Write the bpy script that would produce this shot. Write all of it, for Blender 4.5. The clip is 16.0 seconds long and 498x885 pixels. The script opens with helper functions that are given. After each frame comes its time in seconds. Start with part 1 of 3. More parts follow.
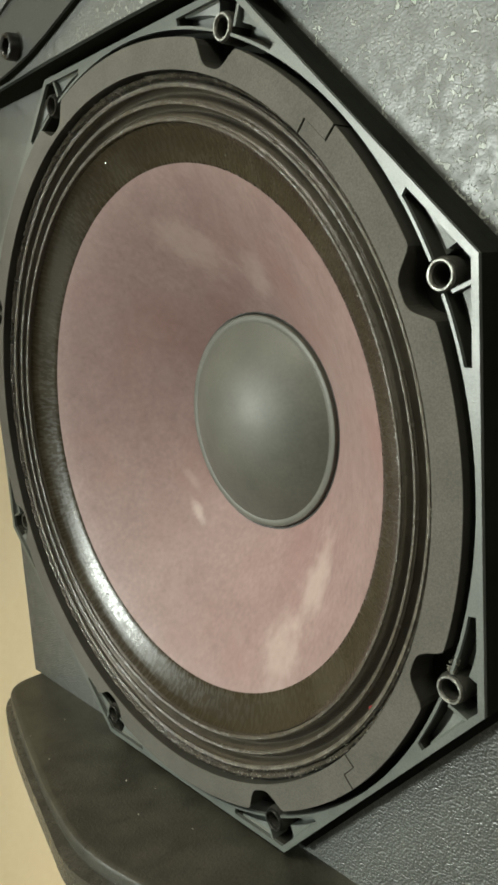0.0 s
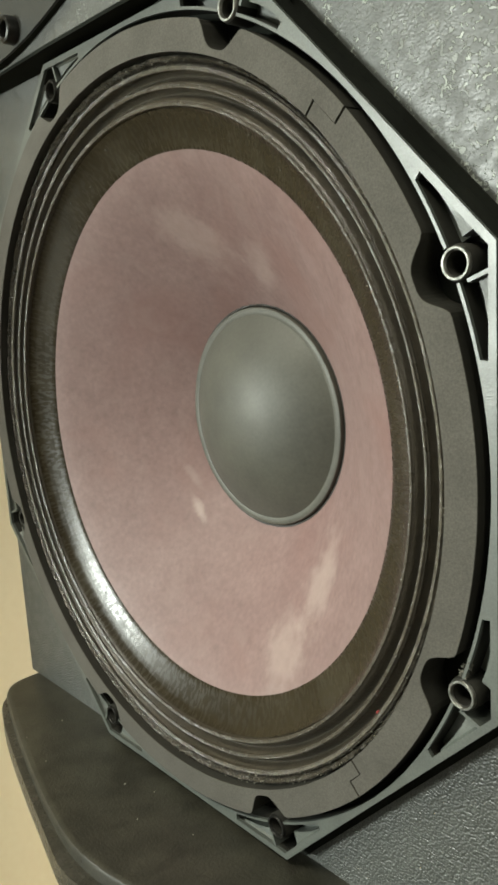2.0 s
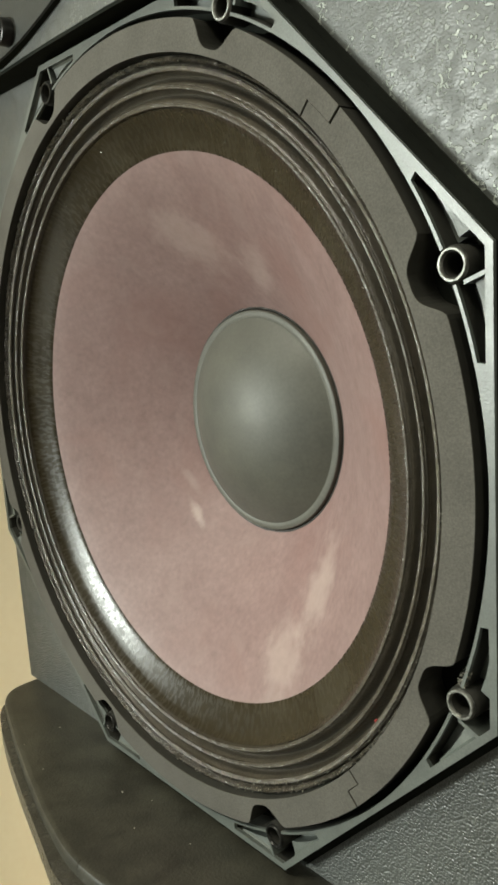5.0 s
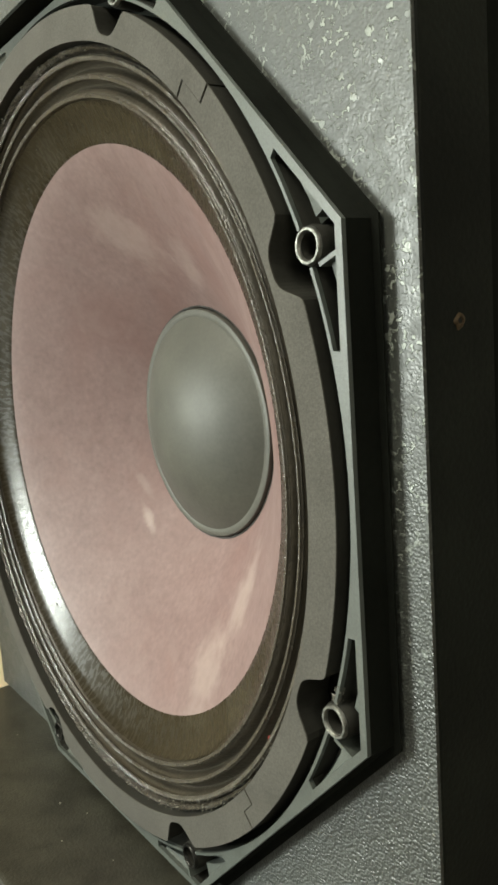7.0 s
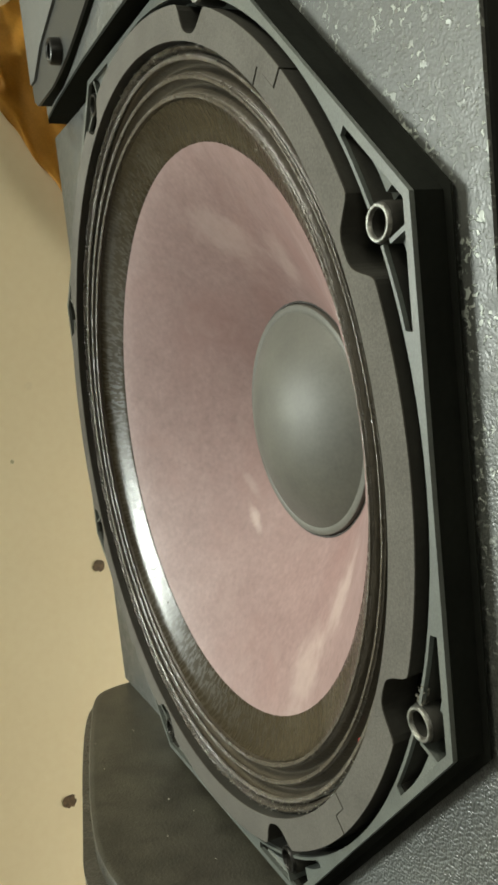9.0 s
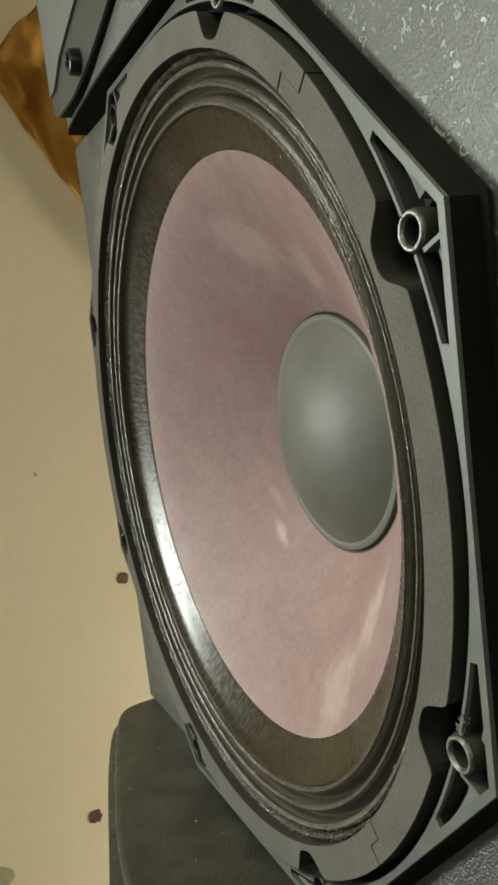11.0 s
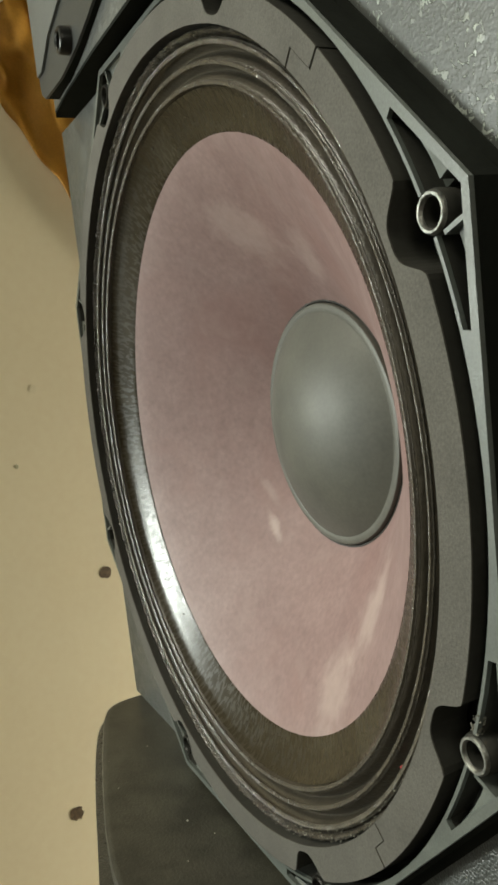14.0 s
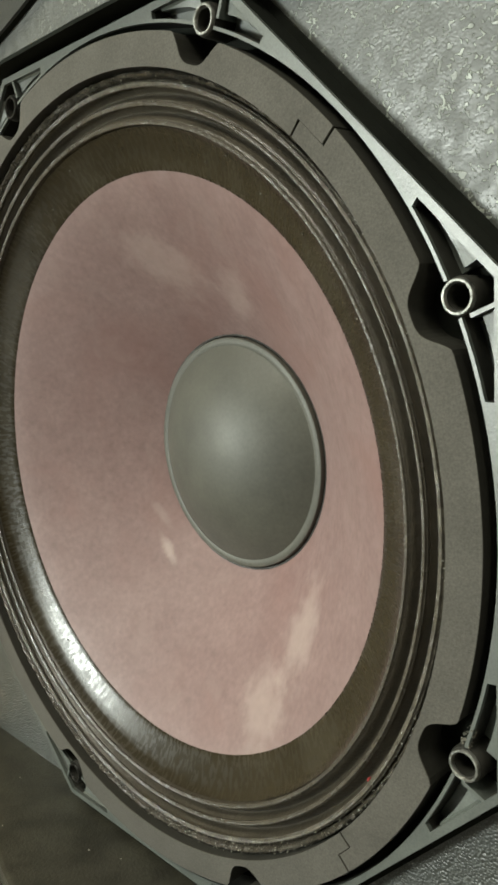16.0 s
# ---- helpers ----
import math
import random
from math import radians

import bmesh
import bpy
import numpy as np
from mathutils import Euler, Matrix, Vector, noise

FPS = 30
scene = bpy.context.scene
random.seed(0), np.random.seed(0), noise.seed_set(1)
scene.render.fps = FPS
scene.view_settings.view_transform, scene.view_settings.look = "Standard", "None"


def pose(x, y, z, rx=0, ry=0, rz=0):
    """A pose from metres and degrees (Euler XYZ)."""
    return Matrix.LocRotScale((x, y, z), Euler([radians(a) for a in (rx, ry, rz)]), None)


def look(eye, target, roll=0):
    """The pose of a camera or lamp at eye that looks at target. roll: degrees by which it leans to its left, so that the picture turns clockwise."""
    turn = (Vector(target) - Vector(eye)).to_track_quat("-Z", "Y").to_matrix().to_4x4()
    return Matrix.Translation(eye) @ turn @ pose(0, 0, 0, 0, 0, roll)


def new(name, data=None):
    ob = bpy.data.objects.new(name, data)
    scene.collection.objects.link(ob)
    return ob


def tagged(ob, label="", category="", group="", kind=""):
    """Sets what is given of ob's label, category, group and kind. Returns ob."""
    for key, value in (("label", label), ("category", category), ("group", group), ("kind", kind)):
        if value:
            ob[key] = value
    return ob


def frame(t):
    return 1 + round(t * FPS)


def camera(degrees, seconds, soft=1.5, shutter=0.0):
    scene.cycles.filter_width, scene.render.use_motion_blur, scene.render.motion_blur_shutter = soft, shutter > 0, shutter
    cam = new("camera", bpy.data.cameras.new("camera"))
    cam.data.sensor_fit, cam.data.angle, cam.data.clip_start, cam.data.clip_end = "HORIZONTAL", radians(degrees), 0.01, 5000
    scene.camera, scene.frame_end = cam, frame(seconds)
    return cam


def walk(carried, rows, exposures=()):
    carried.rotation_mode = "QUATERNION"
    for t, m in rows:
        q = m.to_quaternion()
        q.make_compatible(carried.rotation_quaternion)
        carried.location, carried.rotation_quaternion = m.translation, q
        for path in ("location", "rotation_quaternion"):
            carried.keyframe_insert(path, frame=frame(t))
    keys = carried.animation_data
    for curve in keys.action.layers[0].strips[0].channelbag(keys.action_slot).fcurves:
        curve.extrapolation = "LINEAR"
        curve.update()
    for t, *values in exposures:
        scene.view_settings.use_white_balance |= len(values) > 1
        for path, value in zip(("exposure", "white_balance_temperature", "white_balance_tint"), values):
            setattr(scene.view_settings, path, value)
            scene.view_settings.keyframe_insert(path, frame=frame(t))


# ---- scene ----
# The woofer's centre is at (0, 0, Z0); its axis points along -y, and z is up.
Z0 = 0.60
cam = camera(33.9, 16.0, soft=3.0)
PATH = [
    (0.0, 0.2649, -0.1748, 0.0552, 79.64, 3.67, 49.27),
    (0.5, 0.2669, -0.1734, 0.0541, 79.54, 3.78, 49.19),
    (1.0, 0.2662, -0.1711, 0.0541, 79.57, 3.88, 49.13),
    (1.5, 0.2613, -0.1690, 0.0527, 79.53, 3.75, 49.23),
    (2.0, 0.2572, -0.1707, 0.0533, 79.42, 3.44, 49.21),
    (2.5, 0.2528, -0.1725, 0.0528, 79.30, 3.27, 49.18),
    (3.0, 0.2532, -0.1721, 0.0534, 79.39, 3.46, 49.22),
    (3.5, 0.2546, -0.1699, 0.0535, 79.57, 3.59, 49.23),
    (6.0, 0.2597, -0.1583, 0.0507, 79.85, 3.60, 50.33),
    (6.5, 0.2690, -0.1389, 0.0468, 80.23, 3.60, 51.87),
    (7.0, 0.2794, -0.1201, 0.0426, 81.07, 3.91, 54.27),
    (7.5, 0.2888, -0.1086, 0.0382, 82.03, 4.57, 57.73),
    (8.0, 0.2901, -0.1091, 0.0372, 82.69, 5.13, 60.94),
    (8.5, 0.2905, -0.1083, 0.0371, 82.71, 5.64, 62.96),
    (9.0, 0.2840, -0.1053, 0.0357, 82.60, 5.98, 63.97),
    (9.5, 0.2760, -0.1040, 0.0346, 82.78, 6.31, 65.03),
    (10.0, 0.2754, -0.1013, 0.0363, 83.27, 6.72, 65.61),
    (12.5, 0.2796, -0.1088, 0.0378, 83.09, 6.52, 64.91),
    (13.0, 0.2770, -0.1096, 0.0370, 83.03, 6.40, 64.69),
    (13.5, 0.2718, -0.1072, 0.0376, 82.89, 6.37, 64.33),
    (14.0, 0.2672, -0.1066, 0.0365, 82.65, 6.30, 63.83),
    (14.5, 0.2697, -0.1078, 0.0376, 82.55, 6.21, 63.37),
    (15.0, 0.2798, -0.1167, 0.0451, 82.48, 5.50, 59.80),
    (15.5, 0.2531, -0.1491, 0.0492, 81.61, 3.73, 51.44),
    (16.0, 0.2385, -0.1615, 0.0562, 80.80, 3.12, 46.39),
]
walk(cam, [(t, pose(x, y, z + Z0, rx, ry, rz)) for t, x, y, z, rx, ry, rz in PATH],
     exposures=[(0.0, 0.23), (3.5, 0.22), (6.5, 0.26), (7.2, 0.40), (8.0, 0.40), (8.8, 0.38), (10.0, 0.18), (12.5, 0.12), (14.5, 0.10), (16.0, 0.13)])

# ---- light ----
world = bpy.data.worlds.new("world")
scene.world = world
world.use_nodes = True
sky = world.node_tree.nodes.new("ShaderNodeTexSky")
sky.sky_type, sky.sun_disc = "NISHITA", False
sky.sun_elevation, sky.sun_rotation = radians(35), radians(180)
world.node_tree.links.new(sky.outputs[0], world.node_tree.nodes["Background"].inputs[0])
world.node_tree.nodes["Background"].inputs[1].default_value = 0.1


def area_lamp(name, m, sx, sy, power, colour):
    d = bpy.data.lights.new(name, "AREA")
    d.shape, d.size, d.size_y, d.energy, d.color = "RECTANGLE", sx, sy, power, colour
    ob = new(name, d)
    ob.matrix_world = m
    return ob


area_lamp("window_light", look((-1.66, -3.06, Z0 + 0.24), (0.0, 0.0, Z0)), 0.50, 0.44, 96, (0.93, 1.0, 0.91))
area_lamp("ceiling_light", look((-0.12, -1.15, Z0 + 1.62), (0.0, 0.0, Z0)), 1.2, 0.16, 24, (1.0, 0.985, 0.82))
# Added fill for the beige wall; no real lamp stands here.
area_lamp("wall_fill_light", look((0.95, -0.42, Z0 + 0.45), (-0.38, 0.0, Z0 - 0.25)), 0.22, 0.4, 1.1, (1.0, 0.97, 0.80))
# Added fill from behind the cabinet that brightens the lower beige wall.
area_lamp("low_wall_fill_light", look((-0.25, 0.79, Z0 - 0.42), (-0.38, 0.0, Z0 - 0.45)), 0.20, 0.24, 15.0, (1.0, 0.98, 0.86))


# ---- materials ----
def material(name, colour, rough=0.5, metal=0.0, mottle=0.15, mottle_size=30.0, grain=0.1, grain_size=600.0, bump=0.1, bump_size=600.0,
             bump_height=0.0004, spec=0.5, tint=None, coat=0.0):
    """A surface with variation at two scales: broad mottling and fine grain, and a fine relief."""
    m = bpy.data.materials.new(name)
    m.use_nodes = True
    nt = m.node_tree
    n, l = nt.nodes, nt.links
    b = n["Principled BSDF"]
    b.inputs["Metallic"].default_value = metal
    b.inputs["Specular IOR Level"].default_value = spec
    b.inputs["Coat Weight"].default_value = coat
    co = n.new("ShaderNodeTexCoord")
    big = n.new("ShaderNodeTexNoise")
    big.inputs["Scale"].default_value, big.inputs["Detail"].default_value = mottle_size, 5
    fine = n.new("ShaderNodeTexNoise")
    fine.inputs["Scale"].default_value, fine.inputs["Detail"].default_value = grain_size, 3
    for t in (big, fine):
        l.new(co.outputs["Object"], t.inputs["Vector"])
    r1 = n.new("ShaderNodeMix")
    r1.data_type = "RGBA"
    other = tint or tuple(c * (1 - 2 * mottle) for c in colour)
    ramp = n.new("ShaderNodeMapRange")
    ramp.inputs["From Min"].default_value, ramp.inputs["From Max"].default_value = 0.32, 0.68
    l.new(big.outputs["Fac"], ramp.inputs["Value"])
    l.new(ramp.outputs["Result"], r1.inputs["Factor"])
    r1.inputs["A"].default_value, r1.inputs["B"].default_value = (*colour, 1), (*other, 1)
    r2 = n.new("ShaderNodeMix")
    r2.data_type, r2.blend_type = "RGBA", "OVERLAY"
    r2.inputs["Factor"].default_value = grain
    l.new(r1.outputs["Result"], r2.inputs["A"])
    l.new(fine.outputs["Fac"], r2.inputs["B"])
    l.new(r2.outputs["Result"], b.inputs["Base Color"])
    rr = n.new("ShaderNodeMapRange")
    rr.inputs["To Min"].default_value, rr.inputs["To Max"].default_value = max(0.02, rough - 0.08), min(1, rough + 0.08)
    l.new(big.outputs["Fac"], rr.inputs["Value"])
    l.new(rr.outputs["Result"], b.inputs["Roughness"])
    if bump:
        h = n.new("ShaderNodeTexNoise")
        h.inputs["Scale"].default_value, h.inputs["Detail"].default_value = bump_size, 3
        l.new(co.outputs["Object"], h.inputs["Vector"])
        bp = n.new("ShaderNodeBump")
        bp.inputs["Strength"].default_value, bp.inputs["Distance"].default_value = bump, bump_height
        l.new(h.outputs["Fac"], bp.inputs["Height"])
        l.new(bp.outputs["Normal"], b.inputs["Normal"])
    return m


def lumpy_paint(name, colour, rough, size, height, spec=0.5):
    """Thick orange-peel paint: uneven rounded grains of about a millimetre, with glints painted as short pale flecks on
    one side of the front.
    """
    m = material(name, colour, rough, mottle=0.12, mottle_size=16, grain=0.6, grain_size=1300, bump=0, spec=spec)
    n, l = m.node_tree.nodes, m.node_tree.links
    b = n["Principled BSDF"]
    co = n["Texture Coordinate"]

    def noise_at(scale, detail, wobble=0.0):
        f = n.new("ShaderNodeTexNoise")
        f.inputs["Scale"].default_value, f.inputs["Detail"].default_value, f.inputs["Distortion"].default_value = scale, detail, wobble
        l.new(co.outputs["Object"], f.inputs["Vector"])
        return f.outputs["Fac"]

    def between(value, lo, hi, a, b):
        k = n.new("ShaderNodeMapRange")
        k.interpolation_type = "SMOOTHSTEP"
        for key, v in (("From Min", lo), ("From Max", hi), ("To Min", a), ("To Max", b)):
            k.inputs[key].default_value = v
        l.new(value, k.inputs["Value"])
        return k.outputs["Result"]

    def calc(kind, p, q):
        k = n.new("ShaderNodeMath")
        k.operation = kind
        for i, v in enumerate((p, q)):
            if isinstance(v, float):
                k.inputs[i].default_value = v
            else:
                l.new(v, k.inputs[i])
        return k.outputs[0]

    sp = n.new("ShaderNodeSeparateXYZ")
    l.new(co.outputs["Object"], sp.inputs[0])
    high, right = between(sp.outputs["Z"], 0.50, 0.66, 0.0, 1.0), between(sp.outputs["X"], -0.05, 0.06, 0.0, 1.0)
    fleck_noise = noise_at(size * 0.78, 2, 0.6)
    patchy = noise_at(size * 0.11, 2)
    glint_flecks = calc("MULTIPLY", calc("MULTIPLY", between(fleck_noise, 0.575, 0.62, 0.0, 1.0), between(patchy, 0.40, 0.58, 0.25, 1.0)), calc("MULTIPLY", between(high, 0.0, 1.0, 0.12, 1.0), right))
    cells = n.new("ShaderNodeTexVoronoi")
    cells.feature = "SMOOTH_F1"
    cells.inputs["Scale"].default_value, cells.inputs["Smoothness"].default_value = size * 1.55, 0.5
    l.new(co.outputs["Object"], cells.inputs["Vector"])
    grains = calc("MULTIPLY", calc("SUBTRACT", 0.9, cells.outputs["Distance"]), between(high, 0.0, 1.0, 1.4, 0.22))
    relief = calc("ADD", calc("ADD", calc("MULTIPLY", noise_at(size * 1.9, 1), 0.25), grains), calc("MULTIPLY", glint_flecks, 1.0))
    # Glints off the grains, put into the colour as pale flecks.
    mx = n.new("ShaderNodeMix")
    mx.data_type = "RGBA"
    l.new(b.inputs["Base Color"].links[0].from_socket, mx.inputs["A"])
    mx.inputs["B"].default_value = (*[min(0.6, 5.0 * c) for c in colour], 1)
    l.new(glint_flecks, mx.inputs["Factor"])
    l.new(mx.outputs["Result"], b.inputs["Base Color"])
    bp = n.new("ShaderNodeBump")
    bp.inputs["Strength"].default_value, bp.inputs["Distance"].default_value = 1.0, height
    l.new(relief, bp.inputs["Height"])
    l.new(bp.outputs["Normal"], b.inputs["Normal"])
    l.new(between(noise_at(size * 0.3, 2), 0.35, 0.65, rough - 0.07, rough + 0.07), b.inputs["Roughness"])
    return m


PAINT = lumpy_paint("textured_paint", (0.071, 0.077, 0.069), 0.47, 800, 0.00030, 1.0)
# Front paint darkened: the shade of the sides put into the colour.
SHADED_PAINT = material("shaded_side_paint", (0.016, 0.019, 0.0145), 0.6, mottle=0.25, mottle_size=25, grain=0.4, grain_size=700, bump=0.5, bump_size=700, spec=0.25)
SHELF = material("dusty_black_board", (0.055, 0.053, 0.040), 0.38, mottle=0.24, mottle_size=60, grain=0.4, grain_size=700, bump=0.5, bump_size=900)
WORN_BOARD = material("worn_shelf_edge", (0.070, 0.067, 0.056), 0.28, mottle=0.3, mottle_size=160, grain=0.6, grain_size=900, bump=0.9, bump_size=1100, tint=(0.045, 0.043, 0.034))
# Black that stands for shade on sides, undersides and round the flange.
SHADE_BLACK = material("shade_black", (0.018, 0.020, 0.0165), 0.95, spec=0.08, mottle=0.2, grain=0.2, bump=0.3)
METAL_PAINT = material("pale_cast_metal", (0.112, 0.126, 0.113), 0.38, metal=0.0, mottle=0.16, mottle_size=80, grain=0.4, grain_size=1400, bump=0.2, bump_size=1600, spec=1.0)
# Darker than the flange metal: shade of its recesses put into the colour.
RECESS = material("shaded_cast_recess", (0.048, 0.047, 0.040), 0.6, spec=0.2, mottle=0.2, grain=0.2, bump=0.3)
RING = material("worn_steel", (0.40, 0.40, 0.37), 0.45, metal=1.0, mottle=0.3, mottle_size=500, bump=0.5, bump_size=1500)
GASKET = material("grey_fibre_gasket", (0.098, 0.091, 0.077), 0.8, mottle=0.1, mottle_size=60, grain=0.5, grain_size=1600, bump=0.4, bump_size=1800)
CONE = material("pink_paper_cone", (0.272, 0.184, 0.175), 0.55, mottle=0.1, mottle_size=60, grain=0.25, grain_size=420, bump=0.25, bump_size=420, tint=(0.225, 0.145, 0.139))
CAP = material("grey_dust_cap", (0.090, 0.089, 0.072), 0.54, mottle=0.16, mottle_size=45, grain=0.25, grain_size=700, bump=0.08, bump_size=300, spec=0.65)
# Dark colour for the shade in the gap round the cap.
CAP_SHADE = material("dark_cap_shade", (0.030, 0.026, 0.022), 0.45, mottle=0.25, mottle_size=200, bump=0.5, bump_size=900)
DOPE = material("brown_dope", (0.034, 0.027, 0.016), 0.24, mottle=0.3, mottle_size=26, grain=0.3, bump=0.03, bump_size=1500, tint=(0.024, 0.019, 0.011), spec=0.30)
SURROUND = material("doped_cloth_surround", (0.068, 0.058, 0.043), 0.32, mottle=0.3, mottle_size=60, grain=0.4, bump=0.6, bump_size=900, tint=(0.042, 0.036, 0.026))
RIDGE = material("glossy_ridge", (0.078, 0.068, 0.052), 0.27, mottle=0.3, mottle_size=120, grain=0.6, grain_size=1500, bump=0.7, bump_size=1500, bump_height=0.0004, tint=(0.050, 0.043, 0.033), spec=0.8)
# Paler than the other ridges: glints of the outer ridge put into colour.
OUTER_RIDGE = material("glinting_outer_ridge", (0.12, 0.108, 0.086), 0.2, mottle=0.3, mottle_size=250, grain=0.5, bump=0.9, bump_size=1500, bump_height=0.0005, tint=(0.06, 0.053, 0.04), spec=0.9)
BEAD = material("crumbly_glue_bead", (0.075, 0.066, 0.052), 0.18, mottle=0.3, mottle_size=200, grain=0.5, bump=1.0, bump_size=1400, bump_height=0.0008, spec=1.0)
GLUE = material("hard_clear_glue", (0.26, 0.25, 0.21), 0.12, mottle=0.2, mottle_size=300, bump=0)
HORN = material("grey_moulded_plastic", (0.035, 0.038, 0.035), 0.42, mottle=0.15, mottle_size=20, grain=0.3, bump=0.3, bump_size=1000)


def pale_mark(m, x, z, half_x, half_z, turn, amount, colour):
    """A ragged pale mark of its own shape on a surface, placed in the object's x and z."""
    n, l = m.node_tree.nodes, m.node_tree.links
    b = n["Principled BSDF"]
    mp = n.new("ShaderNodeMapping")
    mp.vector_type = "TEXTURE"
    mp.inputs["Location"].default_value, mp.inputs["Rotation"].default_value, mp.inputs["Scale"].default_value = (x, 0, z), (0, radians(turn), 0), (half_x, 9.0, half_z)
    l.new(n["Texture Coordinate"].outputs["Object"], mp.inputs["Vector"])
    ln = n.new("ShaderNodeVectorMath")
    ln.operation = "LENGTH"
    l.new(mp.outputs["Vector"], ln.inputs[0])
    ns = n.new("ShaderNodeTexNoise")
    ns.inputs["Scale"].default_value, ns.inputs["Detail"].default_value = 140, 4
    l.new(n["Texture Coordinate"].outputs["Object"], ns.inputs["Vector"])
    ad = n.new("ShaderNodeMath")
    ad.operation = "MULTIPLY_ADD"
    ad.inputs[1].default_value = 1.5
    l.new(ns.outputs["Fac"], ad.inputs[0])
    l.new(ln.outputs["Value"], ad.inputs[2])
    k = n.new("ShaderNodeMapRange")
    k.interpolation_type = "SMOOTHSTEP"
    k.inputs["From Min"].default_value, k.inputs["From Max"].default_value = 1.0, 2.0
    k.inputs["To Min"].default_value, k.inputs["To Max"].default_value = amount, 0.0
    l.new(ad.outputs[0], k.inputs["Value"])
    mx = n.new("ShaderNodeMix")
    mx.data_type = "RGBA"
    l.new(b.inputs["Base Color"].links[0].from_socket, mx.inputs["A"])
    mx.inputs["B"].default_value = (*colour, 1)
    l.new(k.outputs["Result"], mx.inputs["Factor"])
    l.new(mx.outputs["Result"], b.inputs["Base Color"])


def brushed(m):
    """Brushed-on varnish: fine strokes that run round the y axis, crossed by short fainter ones that run outwards."""
    n, l = m.node_tree.nodes, m.node_tree.links
    b = n["Principled BSDF"]
    mp = n.new("ShaderNodeVectorMath")
    mp.operation = "SUBTRACT"
    mp.inputs[1].default_value = (0, 0, 0.148)
    l.new(n["Texture Coordinate"].outputs["Object"], mp.inputs[0])
    sp = n.new("ShaderNodeSeparateXYZ")
    l.new(mp.outputs[0], sp.inputs[0])
    at = n.new("ShaderNodeMath")
    at.operation = "ARCTAN2"
    l.new(sp.outputs["X"], at.inputs[0])
    l.new(sp.outputs["Z"], at.inputs[1])
    flat = n.new("ShaderNodeVectorMath")
    flat.operation = "MULTIPLY"
    flat.inputs[1].default_value = (1, 0, 1)
    l.new(mp.outputs[0], flat.inputs[0])
    rad = n.new("ShaderNodeVectorMath")
    rad.operation = "LENGTH"
    l.new(flat.outputs[0], rad.inputs[0])

    def strokes(round_gain, out_gain, detail):
        cb = n.new("ShaderNodeCombineXYZ")
        for src, dst, gain in ((at.outputs[0], "X", round_gain), (rad.outputs["Value"], "Y", out_gain)):
            g = n.new("ShaderNodeMath")
            g.operation = "MULTIPLY"
            g.inputs[1].default_value = gain
            l.new(src, g.inputs[0])
            l.new(g.outputs[0], cb.inputs[dst])
        ns = n.new("ShaderNodeTexNoise")
        ns.inputs["Scale"].default_value, ns.inputs["Detail"].default_value = 1.0, detail
        l.new(cb.outputs[0], ns.inputs["Vector"])
        return ns.outputs["Fac"]

    rr = n.new("ShaderNodeMapRange")
    for key, v in (("From Min", 0.32), ("From Max", 0.68), ("To Min", 0.17), ("To Max", 0.36)):
        rr.inputs[key].default_value = v
    l.new(strokes(70, 240, 2), rr.inputs["Value"])
    l.new(rr.outputs["Result"], b.inputs["Roughness"])
    under = b.inputs["Normal"].links[0].from_socket
    for fac, strength, deep in ((strokes(3, 620, 0), 0.13, 0.0003), (strokes(190, 70, 0), 0.085, 0.0003)):
        bp = n.new("ShaderNodeBump")
        bp.inputs["Strength"].default_value, bp.inputs["Distance"].default_value = strength, deep
        l.new(fac, bp.inputs["Height"])
        l.new(under, bp.inputs["Normal"])
        under = bp.outputs["Normal"]
    l.new(under, b.inputs["Normal"])


def blotched(m, colour, amount, size, lo, hi):
    """Broad soft stains of another colour over a surface."""
    n, l = m.node_tree.nodes, m.node_tree.links
    b = n["Principled BSDF"]
    ns = n.new("ShaderNodeTexNoise")
    ns.inputs["Scale"].default_value, ns.inputs["Detail"].default_value, ns.inputs["Distortion"].default_value = size, 6, 0.4
    l.new(n["Texture Coordinate"].outputs["Object"], ns.inputs["Vector"])
    k = n.new("ShaderNodeMapRange")
    k.interpolation_type = "SMOOTHSTEP"
    for key, v in (("From Min", lo), ("From Max", hi), ("To Min", 0.0), ("To Max", amount)):
        k.inputs[key].default_value = v
    l.new(ns.outputs["Fac"], k.inputs["Value"])
    mx = n.new("ShaderNodeMix")
    mx.data_type = "RGBA"
    l.new(b.inputs["Base Color"].links[0].from_socket, mx.inputs["A"])
    mx.inputs["B"].default_value = (*colour, 1)
    l.new(k.outputs["Result"], mx.inputs["Factor"])
    l.new(mx.outputs["Result"], b.inputs["Base Color"])


blotched(CONE, (0.235, 0.128, 0.116), 0.45, 17, 0.46, 0.66)
blotched(CONE, (0.36, 0.265, 0.245), 0.28, 60, 0.52, 0.72)
blotched(SHELF, (0.028, 0.026, 0.020), 0.7, 90, 0.56, 0.66)
blotched(DOPE, (0.050, 0.043, 0.029), 0.5, 45, 0.52, 0.66)
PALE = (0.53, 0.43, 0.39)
# Two broad lower right patches: light off the cone painted into its colour.
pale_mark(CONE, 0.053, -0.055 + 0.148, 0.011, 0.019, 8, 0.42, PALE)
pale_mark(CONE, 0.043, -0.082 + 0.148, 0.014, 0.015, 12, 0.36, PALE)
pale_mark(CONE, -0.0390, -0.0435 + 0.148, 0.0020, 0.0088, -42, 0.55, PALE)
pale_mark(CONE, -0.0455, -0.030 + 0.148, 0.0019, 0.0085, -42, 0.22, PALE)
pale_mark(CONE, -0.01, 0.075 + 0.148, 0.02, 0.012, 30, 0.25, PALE)
